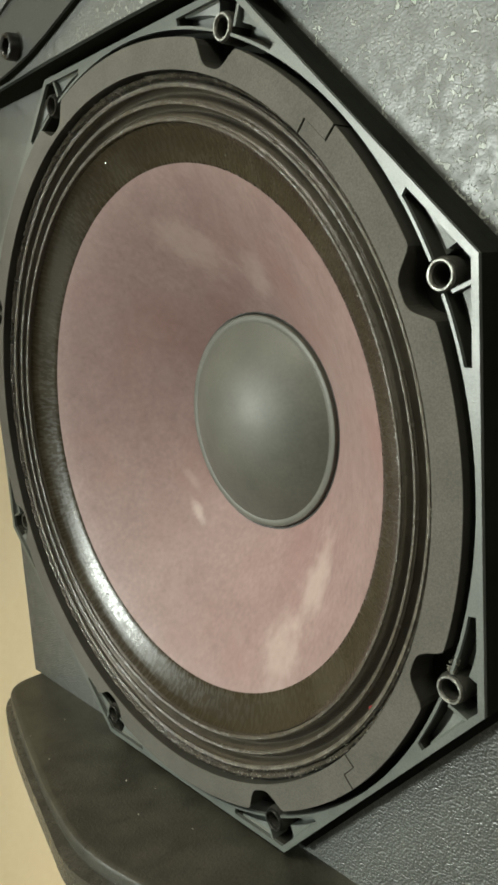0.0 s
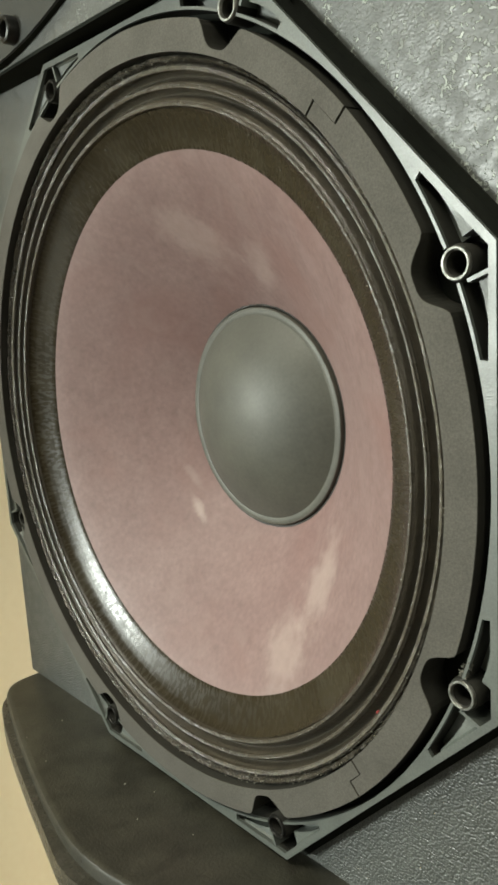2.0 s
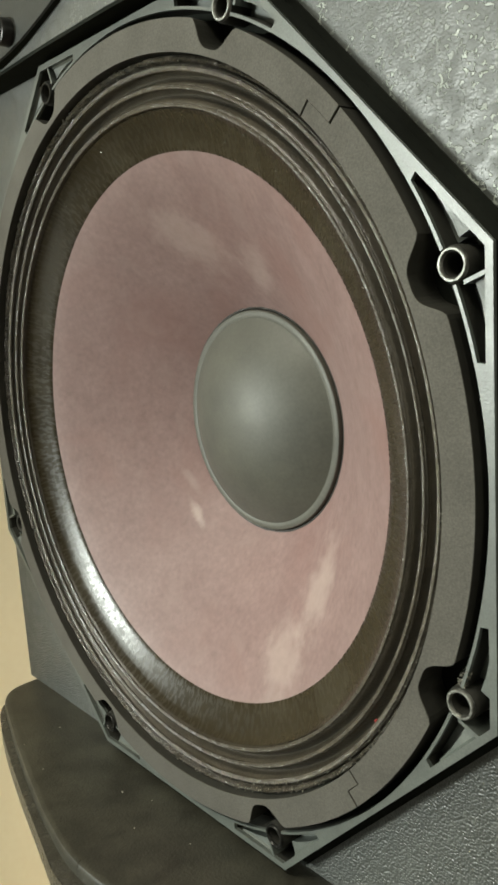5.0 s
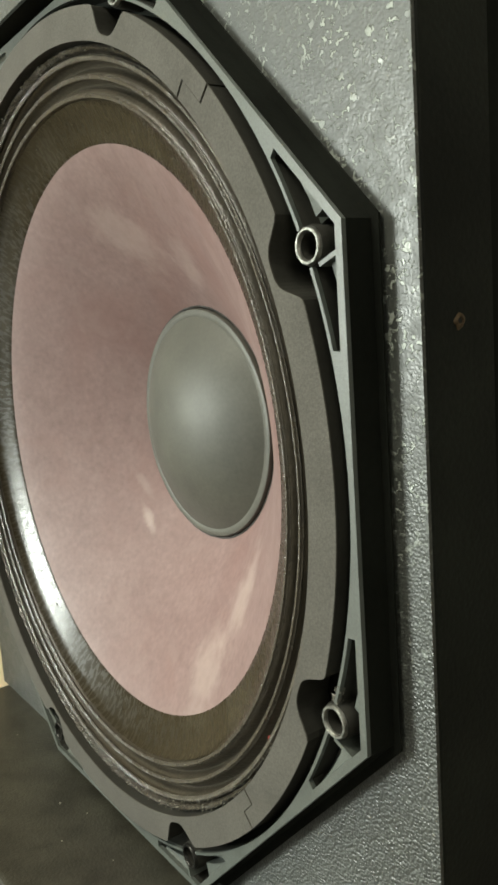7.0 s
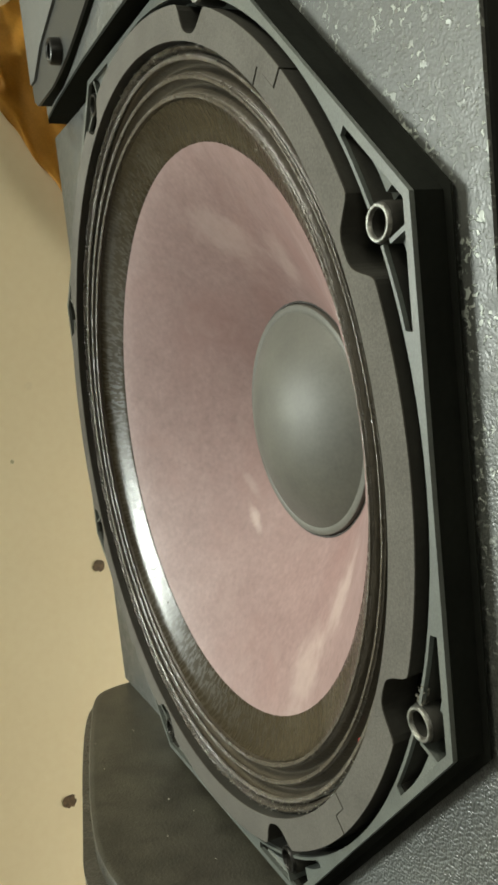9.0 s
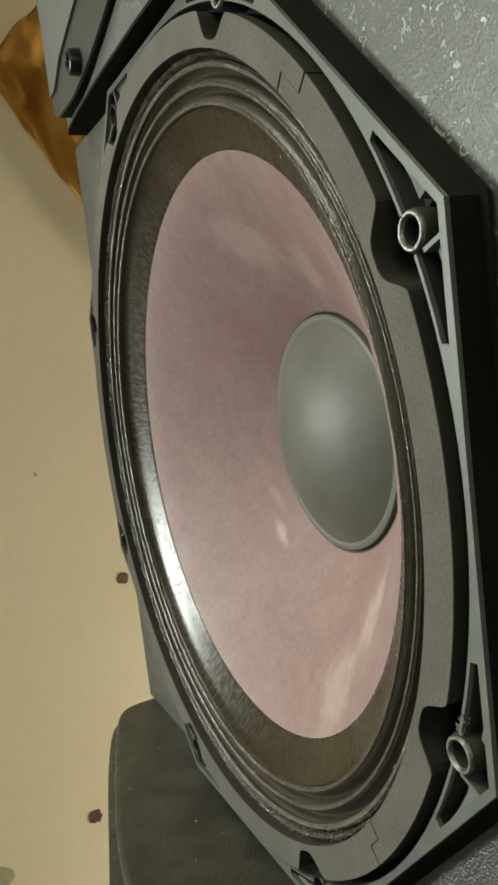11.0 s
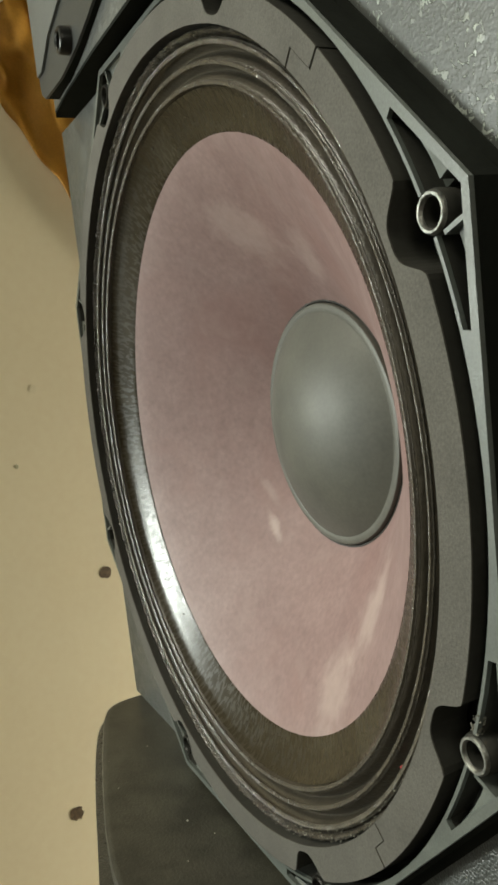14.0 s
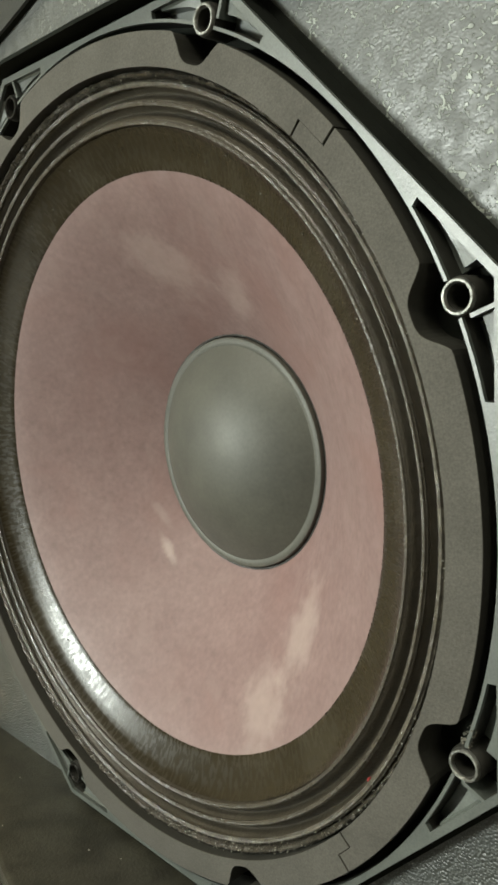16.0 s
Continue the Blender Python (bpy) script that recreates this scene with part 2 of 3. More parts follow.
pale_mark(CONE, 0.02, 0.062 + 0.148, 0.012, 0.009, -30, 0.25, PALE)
PALE_HORN = material("pale_grey_plastic", (0.13, 0.14, 0.14), 0.35, mottle=0.1, mottle_size=20, grain=0.2, bump=0.2, bump_size=1000)
SCREW = material("black_steel", (0.03, 0.03, 0.028), 0.35, metal=0.6, mottle=0.2, mottle_size=300, bump=0.2, bump_size=1500)
RED = material("red_speck", (0.3, 0.03, 0.03), 0.5, bump=0)
DUST = material("pale_dust", (0.45, 0.43, 0.38), 0.8, bump=0)
WALL = material("beige_plaster", (0.74, 0.64, 0.42), 0.6, mottle=0.08, mottle_size=4, grain=0.08, grain_size=150, bump=0.1, bump_size=90, tint=(0.68, 0.57, 0.36))
PALE_STAIN = material("faint_stain", (0.66, 0.56, 0.36), 0.6, mottle=0.1, mottle_size=120, tint=(0.70, 0.60, 0.39))
OLIVE_STAIN = material("olive_stain", (0.42, 0.38, 0.22), 0.6, mottle=0.15, mottle_size=120)
STAIN = material("brown_stain", (0.15, 0.095, 0.045), 0.6, mottle=0.3, mottle_size=200, grain=0.4)
CLOTH = material("orange_cloth", (0.56, 0.30, 0.04), 0.65, mottle=0.15, mottle_size=22, grain=0.2, bump=0.3, bump_size=1200, tint=(0.44, 0.22, 0.02))
ROOM = material("room_plaster", (0.25, 0.235, 0.205), 0.8, mottle=0.05, mottle_size=3, bump=0.1)
FLOOR = material("brown_floor", (0.14, 0.12, 0.09), 0.6, mottle=0.15, mottle_size=5, bump=0.1)


# ---- mesh helpers (all coordinates relative to the woofer's centre) ----
def thing(name, label, category, at=(0, 0, 0), group=""):
    ob = new(name)
    ob.location = (at[0], at[1], at[2] + Z0)
    return tagged(ob, label, category, group)


def part(name, bm, mat, parent=None, label="", smooth=30):
    bmesh.ops.recalc_face_normals(bm, faces=bm.faces)
    me = bpy.data.meshes.new(name)
    off, p = Vector((0, 0, Z0)), parent
    while p is not None:
        off, p = off - p.location, p.parent
    bmesh.ops.translate(bm, verts=bm.verts, vec=off if parent is not None else (0, 0, Z0))
    if smooth:
        lim = radians(smooth)
        for f in bm.faces:
            f.smooth = True
        for e in bm.edges:
            e.smooth = len(e.link_faces) == 2 and e.calc_face_angle(0) < lim
    bm.to_mesh(me)
    bm.free()
    me.materials.append(mat)
    ob = new(name, me)
    ob.parent = parent
    return tagged(ob, label)


def plate(outer, holes, y0, y1, bevel=0.0):
    """A slab between y0 (front) and y1 with an outline and holes, all lists of (x, z)."""
    from mathutils.geometry import tessellate_polygon
    bm = bmesh.new()
    loops = [outer] + list(holes)
    flat = [p for lp in loops for p in lp]
    tris = tessellate_polygon([[Vector((x, z, 0)) for x, z in lp] for lp in loops])
    front = [bm.verts.new((x, y0, z)) for x, z in flat]
    back = [bm.verts.new((x, y1, z)) for x, z in flat]
    rim = []
    for a, b, c in tris:
        if len({a, b, c}) == 3:
            try:
                bm.faces.new((front[a], front[b], front[c]))
                bm.faces.new((back[c], back[b], back[a]))
            except ValueError:
                pass
    k = 0
    for lp in loops:
        n = len(lp)
        for i in range(n):
            a, b = k + i, k + (i + 1) % n
            bm.faces.new((front[a], front[b], back[b], back[a]))
            rim.append((front[a], front[b]))
        k += n
    if bevel:
        es = [e for p in rim if (e := bm.edges.get(p))]
        bmesh.ops.bevel(bm, geom=es, offset=bevel, segments=2, affect="EDGES", clamp_overlap=True)
    return bm


def revolve(profile, seg=160, a0=0.0, a1=360.0, rough=None):
    """Turns (radius, y) points round the y axis."""
    bm = bmesh.new()
    whole = a1 - a0 >= 360
    rings = []
    for i in range(seg if whole else seg + 1):
        a = radians(a0 + (a1 - a0) * i / seg)
        ring = []
        for r, y in profile:
            if rough:
                d = rough * noise.noise((r * 900 * 0.3, 60 * math.cos(a), 60 * math.sin(a)))
                y += d
            ring.append(bm.verts.new((r * math.cos(a), y, r * math.sin(a))))
        rings.append(ring)
    for i in range(seg):
        p, q = rings[i], rings[(i + 1) % len(rings)]
        for j in range(len(profile) - 1):
            bm.faces.new((p[j], p[j + 1], q[j + 1], q[j]))
    return bm


def box(x0, x1, y0, y1, z0, z1, bevel=0.0, seg=2):
    bm = bmesh.new()
    bmesh.ops.create_cube(bm, size=1, matrix=Matrix.Translation(((x0 + x1) / 2, (y0 + y1) / 2, (z0 + z1) / 2)) @ Matrix.Diagonal((x1 - x0, y1 - y0, z1 - z0, 1)))
    if bevel:
        bmesh.ops.bevel(bm, geom=bm.edges[:], offset=bevel, segments=seg, affect="EDGES")
    return bm


def polar(r, a):
    return (r * math.cos(radians(a)), r * math.sin(radians(a)))


def slab_z(outline, z0, z1, bevel=0.0, seg=3):
    """A slab between two heights with an outline of (x, y)."""
    bm = bmesh.new()
    lo = [bm.verts.new((x, y, z0)) for x, y in outline]
    hi = [bm.verts.new((x, y, z1)) for x, y in outline]
    bm.faces.new(lo[::-1])
    bm.faces.new(hi)
    n = len(outline)
    for i in range(n):
        bm.faces.new((lo[i], lo[(i + 1) % n], hi[(i + 1) % n], hi[i]))
    if bevel:
        es = [e for e in bm.edges if abs(e.verts[0].co.z - e.verts[1].co.z) < 1e-6]
        bmesh.ops.bevel(bm, geom=es, offset=bevel, segments=seg, affect="EDGES")
    return bm


# ---- the room ----
def setting(name, bm, mat, label, category="wall"):
    return tagged(part(name, bm, mat, None, smooth=0), label, category, kind="structure")


TOP = 1.75
# Wall carried forward out of view to block window light on the cabinet's left.
wall_west = setting("wall_west", box(-0.48, -0.38, -0.48, 0.9, -Z0, TOP), WALL, "beige plastered wall with small brown stains")
setting("wall_return", box(-2.4, -0.48, -0.48, -0.38, -Z0, TOP), ROOM, "plain pale return wall")
setting("wall_far_west", box(-2.5, -2.4, -3.1, -0.38, -Z0, TOP), ROOM, "plain pale wall")
# Unseen wall; its opening is made up to hold the low fill light.
setting("wall_north", plate([(-0.38, -Z0), (2.2, -Z0), (2.2, TOP), (-0.38, TOP)], [[(-0.36, -0.56), (-0.14, -0.56), (-0.14, -0.28), (-0.36, -0.28)]], 0.8, 0.9), ROOM, "plain pale unseen wall with an opening added for the fill light")
setting("wall_east", box(2.2, 2.3, -3.1, 0.9, -Z0, TOP), ROOM, "plain pale wall")
setting("wall_south", plate([(-2.5, -Z0), (2.3, -Z0), (2.3, TOP), (-2.5, TOP)], [[(-2.0, -0.04), (-1.32, -0.04), (-1.32, 0.54), (-2.0, 0.54)]], -3.2, -3.1), ROOM, "plain pale wall with a window opening")
setting("floor", box(-2.5, 2.3, -3.2, 0.9, -Z0 - 0.05, -Z0), FLOOR, "plain brown floor", "floor")
setting("ceiling", box(-2.5, 2.3, -3.2, 0.9, TOP, TOP + 0.05), ROOM, "plain white ceiling", "ceiling")


def stain(y, z, size, seed, mat=None):
    bm = bmesh.new()
    c = bm.verts.new((-0.3797, y, z))
    ring, n = [], 18
    for i in range(n):
        a = 2 * math.pi * i / n
        r = size * (0.9 + 0.35 * noise.noise((2 * math.cos(a) + seed, 2 * math.sin(a), seed)))
        ring.append(bm.verts.new((-0.3798, y + r * math.cos(a), z + r * math.sin(a))))
    for i in range(n):
        bm.faces.new((c, ring[i], ring[(i + 1) % n]))
    part("stain", bm, mat or STAIN, wall_west, "brown stain")


stain(0.0567, -0.1412, 0.0055, 1.3)
stain(0.006, -0.336, 0.0065, 4.1)
stain(-0.076, -0.362, 0.012, 7.7, OLIVE_STAIN)
stain(0.02, 0.015, 0.0035, 3.3, PALE_STAIN)
stain(-0.03, -0.10, 0.003, 9.1, PALE_STAIN)
stain(-0.001, -0.043, 0.0018, 2.2, OLIVE_STAIN)


# ---- orange cloth on the wall ----
def orange_cloth():
    """A gathered strip: its lower edge falls steeply, and soft creases fan out from that edge."""
    bm = bmesh.new()
    nu, nv = 110, 40
    grid = []
    for i in range(nu + 1):
        row = []
        for j in range(nv + 1):
            u, v = i / nu, j / nv
            y = -0.010 + 0.150 * u
            low = 0.240 - 1.62 * (y - 0.014) + 0.0035 * noise.noise((u * 12, 0, 3))
            high = 0.276 + 0.9 * (y - 0.014) + 0.004 * noise.noise((u * 9, 4, 3))
            z = low + (max(high, low + 0.004) - low) * v
            w = 46 * y + 20 * z + 0.6 * noise.noise((u * 5, v * 3, 2))
            crease = abs(((w * 1.1) % 2.0) - 1.0)
            x = -0.368 + 0.013 * crease * (0.35 + 0.65 * v) + 0.006 * noise.noise((u * 10, v * 5, 5))
            row.append(bm.verts.new((x, y, z)))
        grid.append(row)
    for i in range(nu):
        for j in range(nv):
            bm.faces.new((grid[i][j], grid[i + 1][j], grid[i + 1][j + 1], grid[i][j + 1]))
    bmesh.ops.solidify(bm, geom=bm.faces[:], thickness=0.0015)
    ob = part("cloth", bm, CLOTH, None, smooth=80)
    return tagged(ob, "crumpled orange cloth strip hanging on the beige wall", "cloth")


orange_cloth()

# ---- the cabinet ----
cabinet = thing("loudspeaker_cabinet", "dark grey loudspeaker cabinet with lumpy textured paint, standing on the floor", "loudspeaker", (0, 0.15, -Z0))
BACK = 0.30
# Side edges and panels darker than the front: their shade put into colour.
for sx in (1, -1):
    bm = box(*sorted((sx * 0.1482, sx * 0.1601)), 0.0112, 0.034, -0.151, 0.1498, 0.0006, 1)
    part("side_rail", bm, SHADED_PAINT, cabinet, "side edge painted dark for its shade")
    part("side_panel", box(*sorted((sx * 0.1480, sx * 0.1585)), 0.0342, BACK, -Z0, 0.1498), SHADE_BLACK, cabinet, "side panel coloured black for its shade")
circle = [polar(0.134, 360 * i / 96) for i in range(96)]
bm = plate([(-0.160, -0.151), (0.160, -0.151), (0.160, 0.1498), (-0.160, 0.1498)], [circle], 0.010, 0.0110)
core = plate([(-0.148, -0.151), (0.148, -0.151), (0.148, 0.1498), (-0.148, 0.1498)], [circle], 0.0111, 0.028)
me = bpy.data.meshes.new("core")
core.to_mesh(me)
bm.from_mesh(me)
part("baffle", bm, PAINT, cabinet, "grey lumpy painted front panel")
part("back_panel", box(-0.1475, 0.1475, BACK - 0.012, BACK - 0.001, -Z0, 0.1498), SHADED_PAINT, cabinet)
part("top_panel", box(-0.1478, 0.1478, 0.0285, BACK - 0.013, 0.136, 0.1496), SHADED_PAINT, cabinet)
part("lower_front", box(-0.1478, 0.1478, 0.012, 0.034, -Z0, -0.1683), PAINT, cabinet)

# rusty screw hole in the side rail
bm = bmesh.new()
n_hole, rims = 22, []
for radius, proud in ((0.0004, 0.0), (0.0009, 0.00005), (0.0012, 0.0005), (0.0017, 0.0004), (0.0023, 0.00002)):
    ring = []
    for i in range(n_hole):
        a = 2 * math.pi * i / n_hole
        r = 0.72 * radius * (1 + 0.45 * noise.noise((1.5 * math.cos(a) + 7, 1.5 * math.sin(a), radius * 500)))
        ring.append(bm.verts.new((0.1602 + proud, 0.0218 + r * math.cos(a), 0.0381 + r * math.sin(a))))
    rims.append(ring)
for p, q in zip(rims, rims[1:]):
    for i in range(n_hole):
        bm.faces.new((p[i], p[(i + 1) % n_hole], q[(i + 1) % n_hole], q[i]))
hole = part("screw_hole", bm, STAIN, cabinet, "rusty empty screw hole")
bm = bmesh.new()
bm.faces.new([bm.verts.new((0.16035, 0.0218 + 0.0008 * math.cos(0.35 * i), 0.0381 + 0.0008 * math.sin(0.35 * i))) for i in range(18)])
part("bore", bm, RECESS, hole, "black bore", smooth=0)


def bowed(profile):
    """An outline symmetric in x from the middle's front depth to the sides: rows of (x, y)."""
    side = profile[::-1]
    return [(x, y) for x, y in side] + [(-x, y) for x, y in profile[1:]]


def rounded(pts, rounds=2):
    for _ in range(rounds):
        cut = [pts[0]]
        for (ax, ay), (bx, by) in zip(pts, pts[1:]):
            cut += [(0.75 * ax + 0.25 * bx, 0.75 * ay + 0.25 * by), (0.25 * ax + 0.75 * bx, 0.25 * ay + 0.75 * by)]
        pts = cut + [pts[-1]]
    return pts


LIP = [(0.0, -0.0552), (0.010, -0.0546), (0.025, -0.0508), (0.043, -0.0462), (0.062, -0.0415), (0.090, -0.0342), (0.120, -0.0255), (0.140, -0.0185), (0.150, -0.0122), (0.1545, -0.0050),
       (0.1555, 0.0030), (0.1555, 0.0090), (0.1555, 0.0200)]
TOP_LIP = [(0.0, -0.0490), (0.012, -0.0486), (0.030, -0.0453), (0.046, -0.0420), (0.090, -0.0305), (0.125, -0.0198), (0.140, -0.0150), (0.149, -0.0105), (0.1535, -0.0040), (0.1545, 0.0040), (0.1545, 0.0200)]
part("bottom_lip", slab_z(bowed(rounded(LIP)), -0.168, -0.1575, 0.0034), WORN_BOARD, cabinet, "worn black rounded shelf edge")
top_rows = rounded(TOP_LIP)
bm = bmesh.new()
layers = []
for inset, z in ((0.0, -0.160), (0.0, -0.1530), (0.0005, -0.1517), (0.0016, -0.1511), (0.0028, -0.1510)):
    layers.append([[bm.verts.new((sx * max(0.0001, x * (1 - inset / 0.15)), y + inset, z)) for x, y in top_rows] for sx in (1, -1)])
for lo, hi in zip(layers, layers[1:]):
    for a, b in zip(lo, hi):
        for i in range(len(a) - 1):
            bm.faces.new((a[i], a[i + 1], b[i + 1], b[i]))
right, left = layers[-1]
for i in range(len(right) - 1):
    bm.faces.new((right[i], right[i + 1], left[i + 1], left[i]))
part("shelf_top", bm, SHELF, cabinet, "dusty black bowed bottom shelf")
BROW = [(0.0, -0.0050), (0.05, -0.0045), (0.10, -0.0025), (0.128, -0.0005), (0.1335, 0.0010), (0.1345, 0.0200), (0.1345, BACK)]
# Thin black slab: shade under the upper front put into colour.
part("brow_edge", slab_z(bowed(BROW), 0.1500, 0.1512), SHADE_BLACK, cabinet, "underside of the upper front, black for its shade")
part("upper_front", slab_z(bowed(BROW), 0.1513, 0.387, 0.0008, 1), PAINT, cabinet, "grey lumpy painted upper front")

# ---- the horn flange ----
horn = thing("horn_flange", "grey moulded horn flange screwed to the upper cabinet front", "horn", (0, -0.004, 0.155))
low = [(-0.119, 0.1555), (-0.114, 0.1525), (-0.085, 0.1520), (-0.070, 0.1535), (-0.056, 0.1555), (-0.040, 0.1590), (-0.022, 0.1635), (-0.006, 0.1675), (0.02, 0.174), (0.06, 0.182)]
outline = low + [(0.06, 0.38), (-0.120, 0.38), (-0.120, 0.16)]
part("flange", plate(outline, [], -0.0080, -0.0068, 0.0005), HORN, horn)
# Black here stands for the shade on the edge of the horn flange.
part("flange_edge", plate([(x, z) for x, z in outline], [], -0.0067, 0.0004), SHADE_BLACK, horn, "edge of the flange, black for its shade")
part("mouth_edge", plate([(-0.1185, 0.163), (-0.110, 0.163), (-0.092, 0.172), (-0.046, 0.183), (-0.020, 0.20), (-0.020, 0.375), (-0.1185, 0.375)], [], -0.0092, -0.0079, 0.0005), PALE_HORN, horn, "paler raised horn edge")
for bx, bz in ((-0.066, 0.1605), (-0.116, 0.214)):
    bm = revolve([(0.0001, -0.0095), (0.0030, -0.0095), (0.0032, -0.0122), (0.0040, -0.0128), (0.0048, -0.0125), (0.0053, -0.0115), (0.0054, -0.0078)], 28)
    bmesh.ops.translate(bm, verts=bm.verts, vec=(bx, 0, bz))
    part("socket_screw", bm, SCREW, horn, "black socket head screw")

# ---- the woofer ----
woofer = thing("woofer", "round loudspeaker woofer with pink paper cone in pale metal frame", "woofer", (0, 0.0, -0.148))
woofer.rotation_euler = (0, 0, radians(-0.34))
APO = 0.1478
octagon = [polar(APO / math.cos(radians(22.5)), 22.5 + 45 * k) for k in range(8)]


def edge(th):
    """The flange's outer edge at th degrees from a corner."""
    return APO / math.cos(radians(22.5 - abs(th)))


def corner_pocket(c, a0=-9.6, a1=9.6):
    """The outline of the hollow round one screw boss at the polar angle c: a long curved triangle on either side of it."""
    n = 16
    steps = [a0 + (a1 - a0) * i / n for i in range(n + 1)]
    outer = [polar(max(edge(a) - 0.0023, 0.1476), c + a) for a in steps]
    rib = [polar(0.1471, c + a) for a in steps[::-1]]
    return outer + rib


inner_edge = []
for k in range(8):
    c = 22.5 + 45 * k
    run = [(a, 0.1461) for a in (-22.5, -20, -17.5, -15, -12.5, -10, -8, -6, -4, -1.8)]
    run += [(a, 0.1470) for a in (-1.8, -3.5, -5, -6.5, -8, -9.4)]
    run += [(a, max(edge(a) - 0.0023, 0.1474)) for a in (-9.7, -8.4, -7, -5, -3, -1, 0, 1, 3, 5, 7, 8.4, 9.7)]
    run += [(a, 0.1470) for a in (9.4, 8, 6.5, 5, 3.5, 1.8)]
    run += [(a, 0.1461) for a in (1.8, 4, 6, 8, 10, 12.5, 15, 17.5, 20)]
    inner_edge += [polar(r, c + a) for a, r in run]
holes = [inner_edge]
part("flange", plate(octagon, holes, 0.0008, 0.0021), METAL_PAINT, woofer, "pale cast metal octagonal flange", smooth=0)
part("flange_body", plate([(x * 0.9985, z * 0.9985) for x, z in octagon], holes, 0.0022, 0.0093), RECESS, woofer, "cast body of the flange, dark for its shade", smooth=0)
inner = [polar(0.1325, 360 * i / 128) for i in range(128)]
# Reaches past the flange to stand for its shadow on the baffle.
part("flange_shadow", plate([(x * 1.016, z * 1.016) for x, z in octagon], [inner], 0.0094, 0.0099), SHADE_BLACK, woofer, "black sheet for the shadow round the flange")
# Thin black skin: the unlit outer side of the flange put into colour.
part("flange_side_shade", plate([(x * 1.001, z * 1.001) for x, z in octagon], [[(x * 0.9997, z * 0.9997) for x, z in octagon]], 0.0022, 0.0093), SHADE_BLACK, woofer, "edge of the flange, black for its shade")


# pale floors of the pockets, either side of each boss
for k in range(8):
    for a0, a1 in ((-9.6, -2.3), (2.3, 9.6)):
        part("pocket_floor", plate(corner_pocket(22.5 + 45 * k, a0, a1), [], 0.0076, 0.0093), METAL_PAINT, woofer, smooth=0)


# lit ledges against the rim and a small web from each boss to the rim
for k in range(8):
    c = 22.5 + 45 * k
    for sgn in (1, -1):
        bm = bmesh.new()
        rows = []
        for a, deep in ((2.2, 0.0034), (4.0, 0.0033), (6.0, 0.0031), (8.6, 0.0028)):
            foot = edge(a) - 0.0026 - 0.62 * max(0.0, edge(a) - 0.1505) * (1 - (a - 2.2) / 8)
            rows.append([bm.verts.new((x, y, z)) for (x, z), y in ((polar(edge(a) - 0.0021, c + sgn * a), 0.0021), (polar(edge(a) - 0.0030, c + sgn * a), 0.0030),
                                                                  (polar(foot, c + sgn * a), deep), (polar(foot, c + sgn * a), 0.0092), (polar(edge(a) - 0.0021, c + sgn * a), 0.0092))])
        for p, q in zip(rows, rows[1:]):
            for i in range(5):
                bm.faces.new((p[i], p[(i + 1) % 5], q[(i + 1) % 5], q[i]))
        bm.faces.new(rows[0])
        bm.faces.new(rows[-1][::-1])
        part("ledge", bm, METAL_PAINT, woofer, smooth=20)
    web = [polar(0.1490, c - 1.75), polar(edge(1.9) - 0.0021, c - 1.75), polar(edge(2.2) - 0.0021, c - 2.15), polar(0.1490, c - 2.15)]
    part("web", plate(web, [], 0.0012, 0.0090), METAL_PAINT, woofer, smooth=0)


# the fibre gasket, notched inside each boss, in two pieces with stepped joints
def gasket_piece(inner0, outer0, inner1, outer1, rm0, rm1, front, back, r0=0.1338, r1=0.1436):
    outer, inn = [], []
    n = int((outer1 - outer0) / 0.5)
    for i in range(n + 1):
        a = outer0 + (outer1 - outer0) * i / n
        off = min(1.0, abs((a % 45) - 22.5) / 4.5)
        outer.append(polar(r1 - 0.0077 * (0.5 + 0.5 * math.cos(math.pi * off ** 1.7)), a))
    n = int((inner1 - inner0) / 1.5)
    for i in range(n + 1):
        inn.append(polar(r0, inner0 + (inner1 - inner0) * i / n))
    pts = outer + [polar(rm1, outer1), polar(rm1, inner1)] + inn[::-1] + [polar(rm0, inner0), polar(rm0, outer0)]
    return plate(pts, [], front, back)


for ends in ((-43.35, -45.85, 47.7, 43.3, 0.13865, 0.1384), (48.05, 43.65, 316.35, 313.85, 0.13850, 0.1384)):
    part("gasket", gasket_piece(*ends, -0.0014, -0.0010), GASKET, woofer, "grey fibre gasket ring segment", smooth=0)
    part("gasket_backing", gasket_piece(*ends, -0.0009, 0.0093, 0.1339, 0.1435), RECESS, woofer, "black ring under the gasket", smooth=0)

# screw bosses
for k in range(8):
    c = 22.5 + 45 * k
    bx, bz = polar(0.1480, c)
    top = 0.0030 if k in (3, 4) else 0.0013
    bm = revolve([(0.0029, 0.0093), (0.0030, top), (0.0044, top), (0.0047, top + 0.0006), (0.0047, 0.0093)], 28)
    bmesh.ops.translate(bm, verts=bm.verts, vec=(bx, 0, bz))
    boss = part("screw_boss", bm, RECESS, woofer, "black hollow screw boss")
    if k in (3, 4):
        continue
    bm = revolve([(0.0031, 0.0012), (0.0032, 0.0006), (0.0035, 0.0002), (0.0040, 0.0002), (0.0043, 0.0006), (0.0044, 0.0012)], 28)
    bmesh.ops.translate(bm, verts=bm.verts, vec=(bx, 0, bz))
    part("ring", bm, *((RING, boss, "worn bright steel ring") if k in (0, 1, 7) else (SCREW, boss, "darker steel ring")))

# cone, cap, surround
cone_prof = []
for i in range(25):
    u = i / 24
    r = 0.1046 + (0.0455 - 0.1046) * u
    y = 0.0132 + 0.0430 * (u ** 1.12)
    cone_prof.append((r, y))
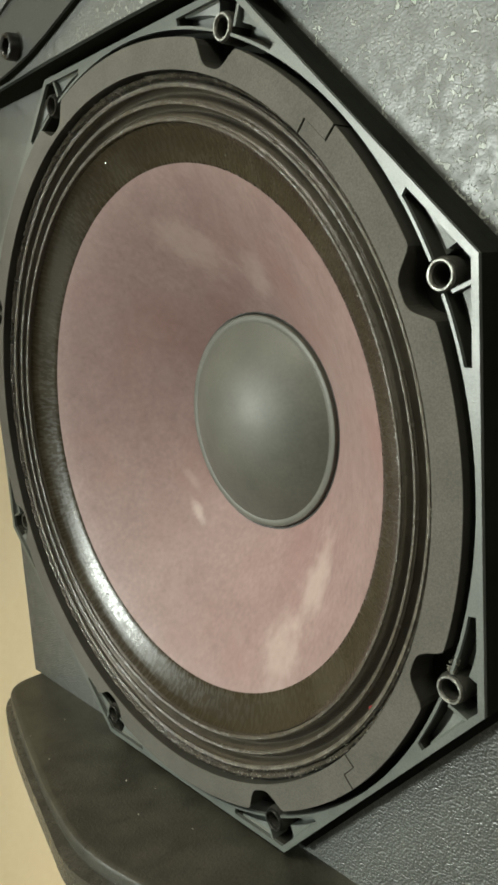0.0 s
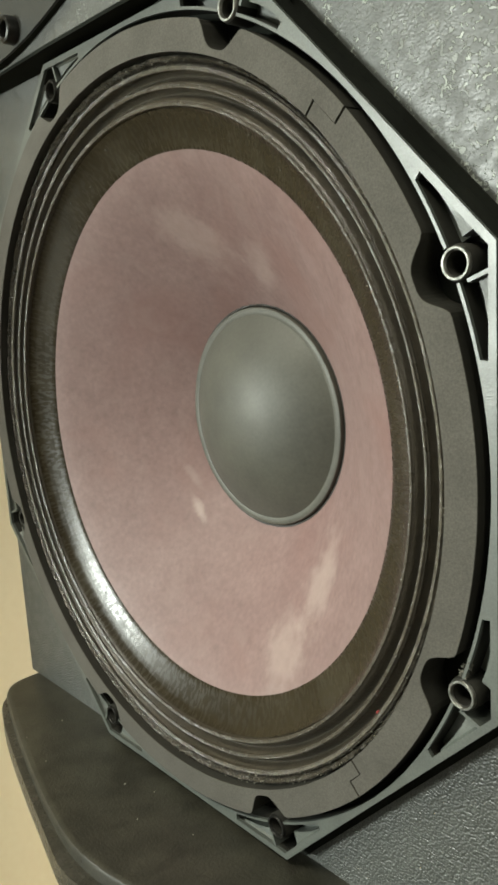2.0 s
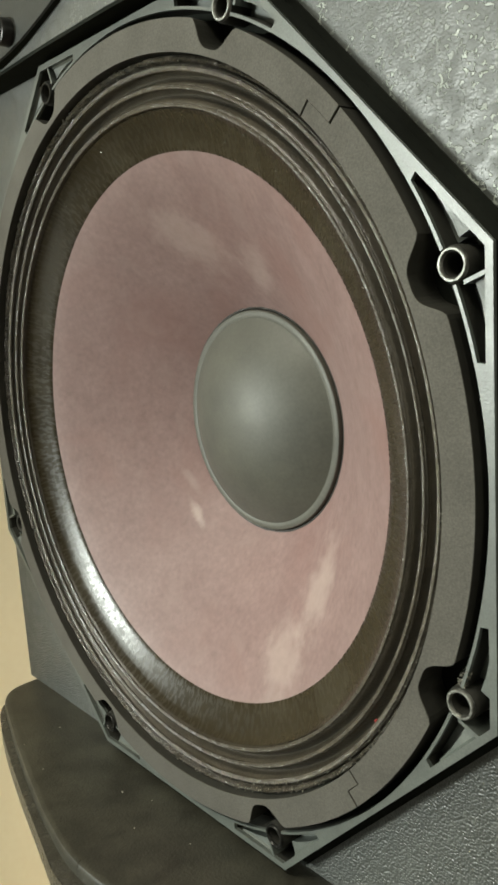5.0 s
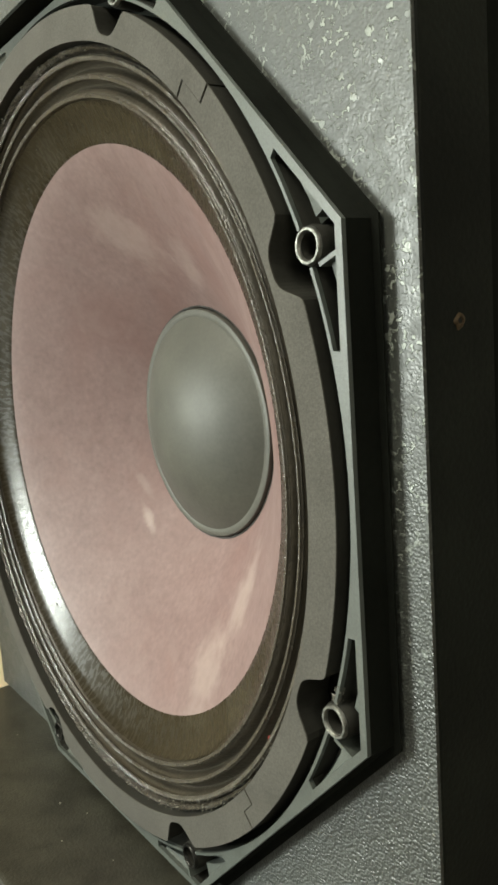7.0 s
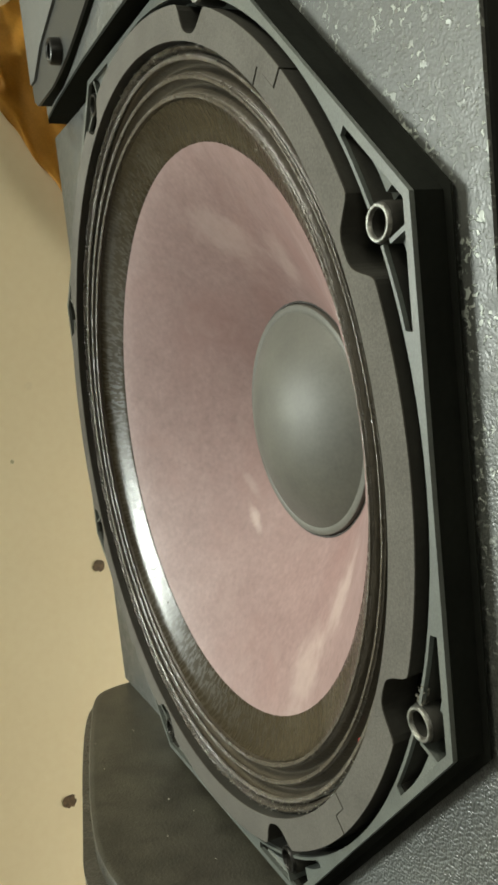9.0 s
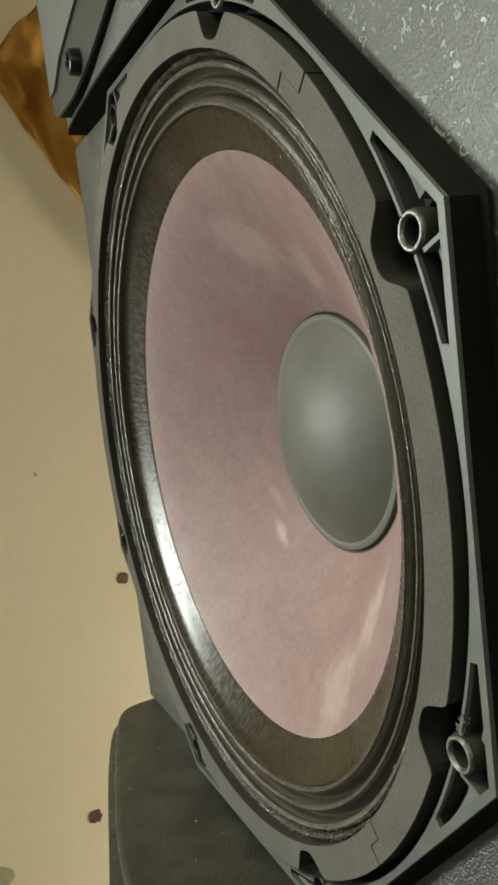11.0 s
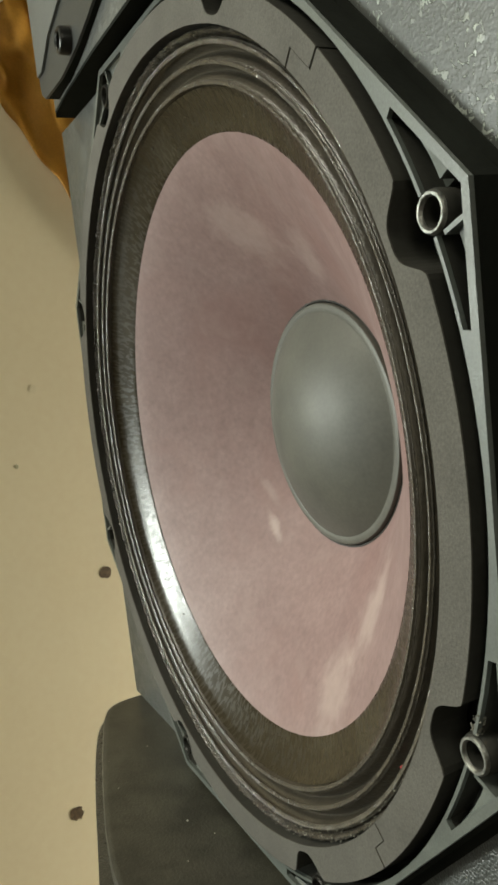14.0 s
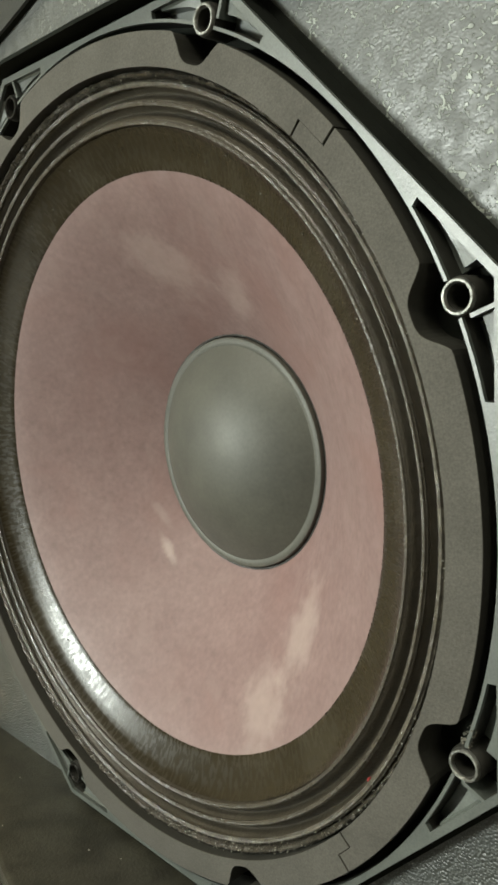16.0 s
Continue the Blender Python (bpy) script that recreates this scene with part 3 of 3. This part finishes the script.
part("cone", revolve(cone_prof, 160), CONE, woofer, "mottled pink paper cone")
cap_prof = [(0.0462, 0.0562), (0.0463, 0.0542), (0.0459, 0.0533), (0.0450, 0.0530), (0.0438, 0.0530), (0.0431, 0.0532), (0.0427, 0.0530)]
for i in range(1, 19):
    r = 0.0427 * math.cos(i / 18 * math.pi / 2)
    cap_prof.append((max(r, 0.00001), 0.0530 - 0.0132 * (1 - (r / 0.0427) ** 2.2)))
part("dust_cap", revolve(cap_prof, 96), CAP, woofer, "smooth grey domed dust cap")
# Added dark ring that stands for the shade between cap and cone.
part("cap_shade_ring", revolve([(0.0456, 0.0570), (0.0462, 0.0556), (0.0468, 0.0547), (0.0474, 0.0546), (0.0480, 0.0556)], 240, rough=0.0003), CAP_SHADE, woofer, "thin dark ring for the shade round the cap")
band = [(0.1040, 0.0138), (0.1046, 0.0133), (0.1051, 0.0129), (0.1070, 0.0121), (0.1095, 0.0110), (0.1120, 0.0098), (0.1145, 0.0085), (0.1162, 0.0074), (0.1176, 0.0058)]
brushed(DOPE)
bm = revolve(band, 360)
for v in bm.verts:
    r = math.hypot(v.co.x, v.co.z)
    if r < 0.1053:
        a = math.atan2(v.co.z, v.co.x)
        d = 0.0005 * noise.noise((40 * math.cos(a), 40 * math.sin(a), 1)) + 0.0003 * noise.noise((150 * math.cos(a), 150 * math.sin(a), 2))
        v.co.x, v.co.z, v.co.y = v.co.x * (1 + d / r), v.co.z * (1 + d / r), v.co.y - 0.65 * d
part("cone_edge", bm, DOPE, woofer, "glossy brown doped cone edge")
ridges = []
for i in range(0, 73):
    u = i / 72
    ridges.append((0.1166 + 0.0162 * u, 0.0080 - 0.0034 * abs(math.sin(math.pi * 3 * u)) ** 1.6))
surround = part("surround", revolve(ridges, 200), SURROUND, woofer, "dark doped cloth surround")
for r, w, y in ((0.1187, 0.0006, 0.0047), (0.1242, 0.0006, 0.0044), (0.1297, 0.0007, 0.0037)):
    prof = []
    for a in range(-10, 191, 20):
        swell = 1 + 0.16 * math.cos(radians(a) * 5)
        prof.append((r + 1.35 * w * swell * math.cos(radians(a)), y - 1.3 * w * swell * math.sin(radians(a))))
    part("ridge", revolve(prof, 360, rough=0.0001), OUTER_RIDGE if r > 0.128 else RIDGE, surround, "raised ridge")
bead = revolve([(0.1308, 0.0075), (0.1313, 0.0044), (0.1319, 0.0025), (0.1325, 0.0018), (0.1331, 0.0022), (0.1339, 0.0045)], 900)
for v in bead.verts:
    d = 0.0007 * noise.noise(v.co * 900) + 0.0006 * noise.noise(v.co * 2200)
    v.co.y -= d
part("glue_bead", bead, BEAD, woofer, "crumbly glossy glue bead")

# crumbs of glue, added for glints along the bead; red speck on the ridges
rnd = random.Random(5)
for i in range(230):
    a = rnd.choice((rnd.gauss(85, 22), rnd.uniform(240, 330), rnd.gauss(-60, 18), rnd.uniform(-35, 55)))
    r = rnd.uniform(0.1303, 0.1334)
    bm = bmesh.new()
    bmesh.ops.create_icosphere(bm, subdivisions=1, radius=rnd.uniform(0.00012, 0.00034))
    for v in bm.verts:
        v.co *= rnd.uniform(0.6, 1.4)
    x, z = polar(r, a)
    bmesh.ops.translate(bm, verts=bm.verts, vec=(x, 0.0018 if r > 0.1312 else 0.0028, z))
    part("glint_crumb", bm, GLUE, woofer, smooth=0)
for i in range(64):
    bm = bmesh.new()
    bmesh.ops.create_icosphere(bm, subdivisions=1, radius=rnd.uniform(0.00012, 0.00034))
    for v in bm.verts:
        v.co *= rnd.uniform(0.6, 1.4)
    x, z = polar(rnd.uniform(0.1445, 0.1474), -19.5 + rnd.uniform(-1.2, 1.0))
    bmesh.ops.translate(bm, verts=bm.verts, vec=(x, rnd.uniform(0.0006, 0.003), z))
    part("glint_crumb", bm, GLUE, woofer, smooth=0)
# a few flakes of varnish on the cone's edge
for i in range(16):
    bm = bmesh.new()
    bmesh.ops.create_icosphere(bm, subdivisions=1, radius=rnd.uniform(0.0002, 0.0004))
    for v in bm.verts:
        v.co *= rnd.uniform(0.6, 1.5)
    r, a = rnd.uniform(0.1085, 0.1165), rnd.choice((rnd.uniform(95, 160), rnd.uniform(10, 90), rnd.uniform(190, 240)))
    x, z = polar(r, a)
    bmesh.ops.translate(bm, verts=bm.verts, vec=(x, 0.0135 - (r - 0.1040) * 0.5, z))
    part("varnish_flake", bm, GLUE, woofer, smooth=0)
bm = bmesh.new()
bmesh.ops.create_icosphere(bm, subdivisions=1, radius=0.0008)
x, z = polar(0.1285, -36)
bmesh.ops.translate(bm, verts=bm.verts, vec=(x, 0.0042, z))
part("red_speck", bm, RED, woofer, "tiny red speck", smooth=0)

# pale dust specks on the shelf
for i in range(7):
    bm = bmesh.new()
    bmesh.ops.create_icosphere(bm, subdivisions=1, radius=rnd.uniform(0.0002, 0.00045))
    bmesh.ops.translate(bm, verts=bm.verts, vec=(rnd.uniform(-0.12, 0.05), rnd.uniform(-0.03, 0.004), -0.1508))
    part("dust_speck", bm, DUST, cabinet, smooth=0)
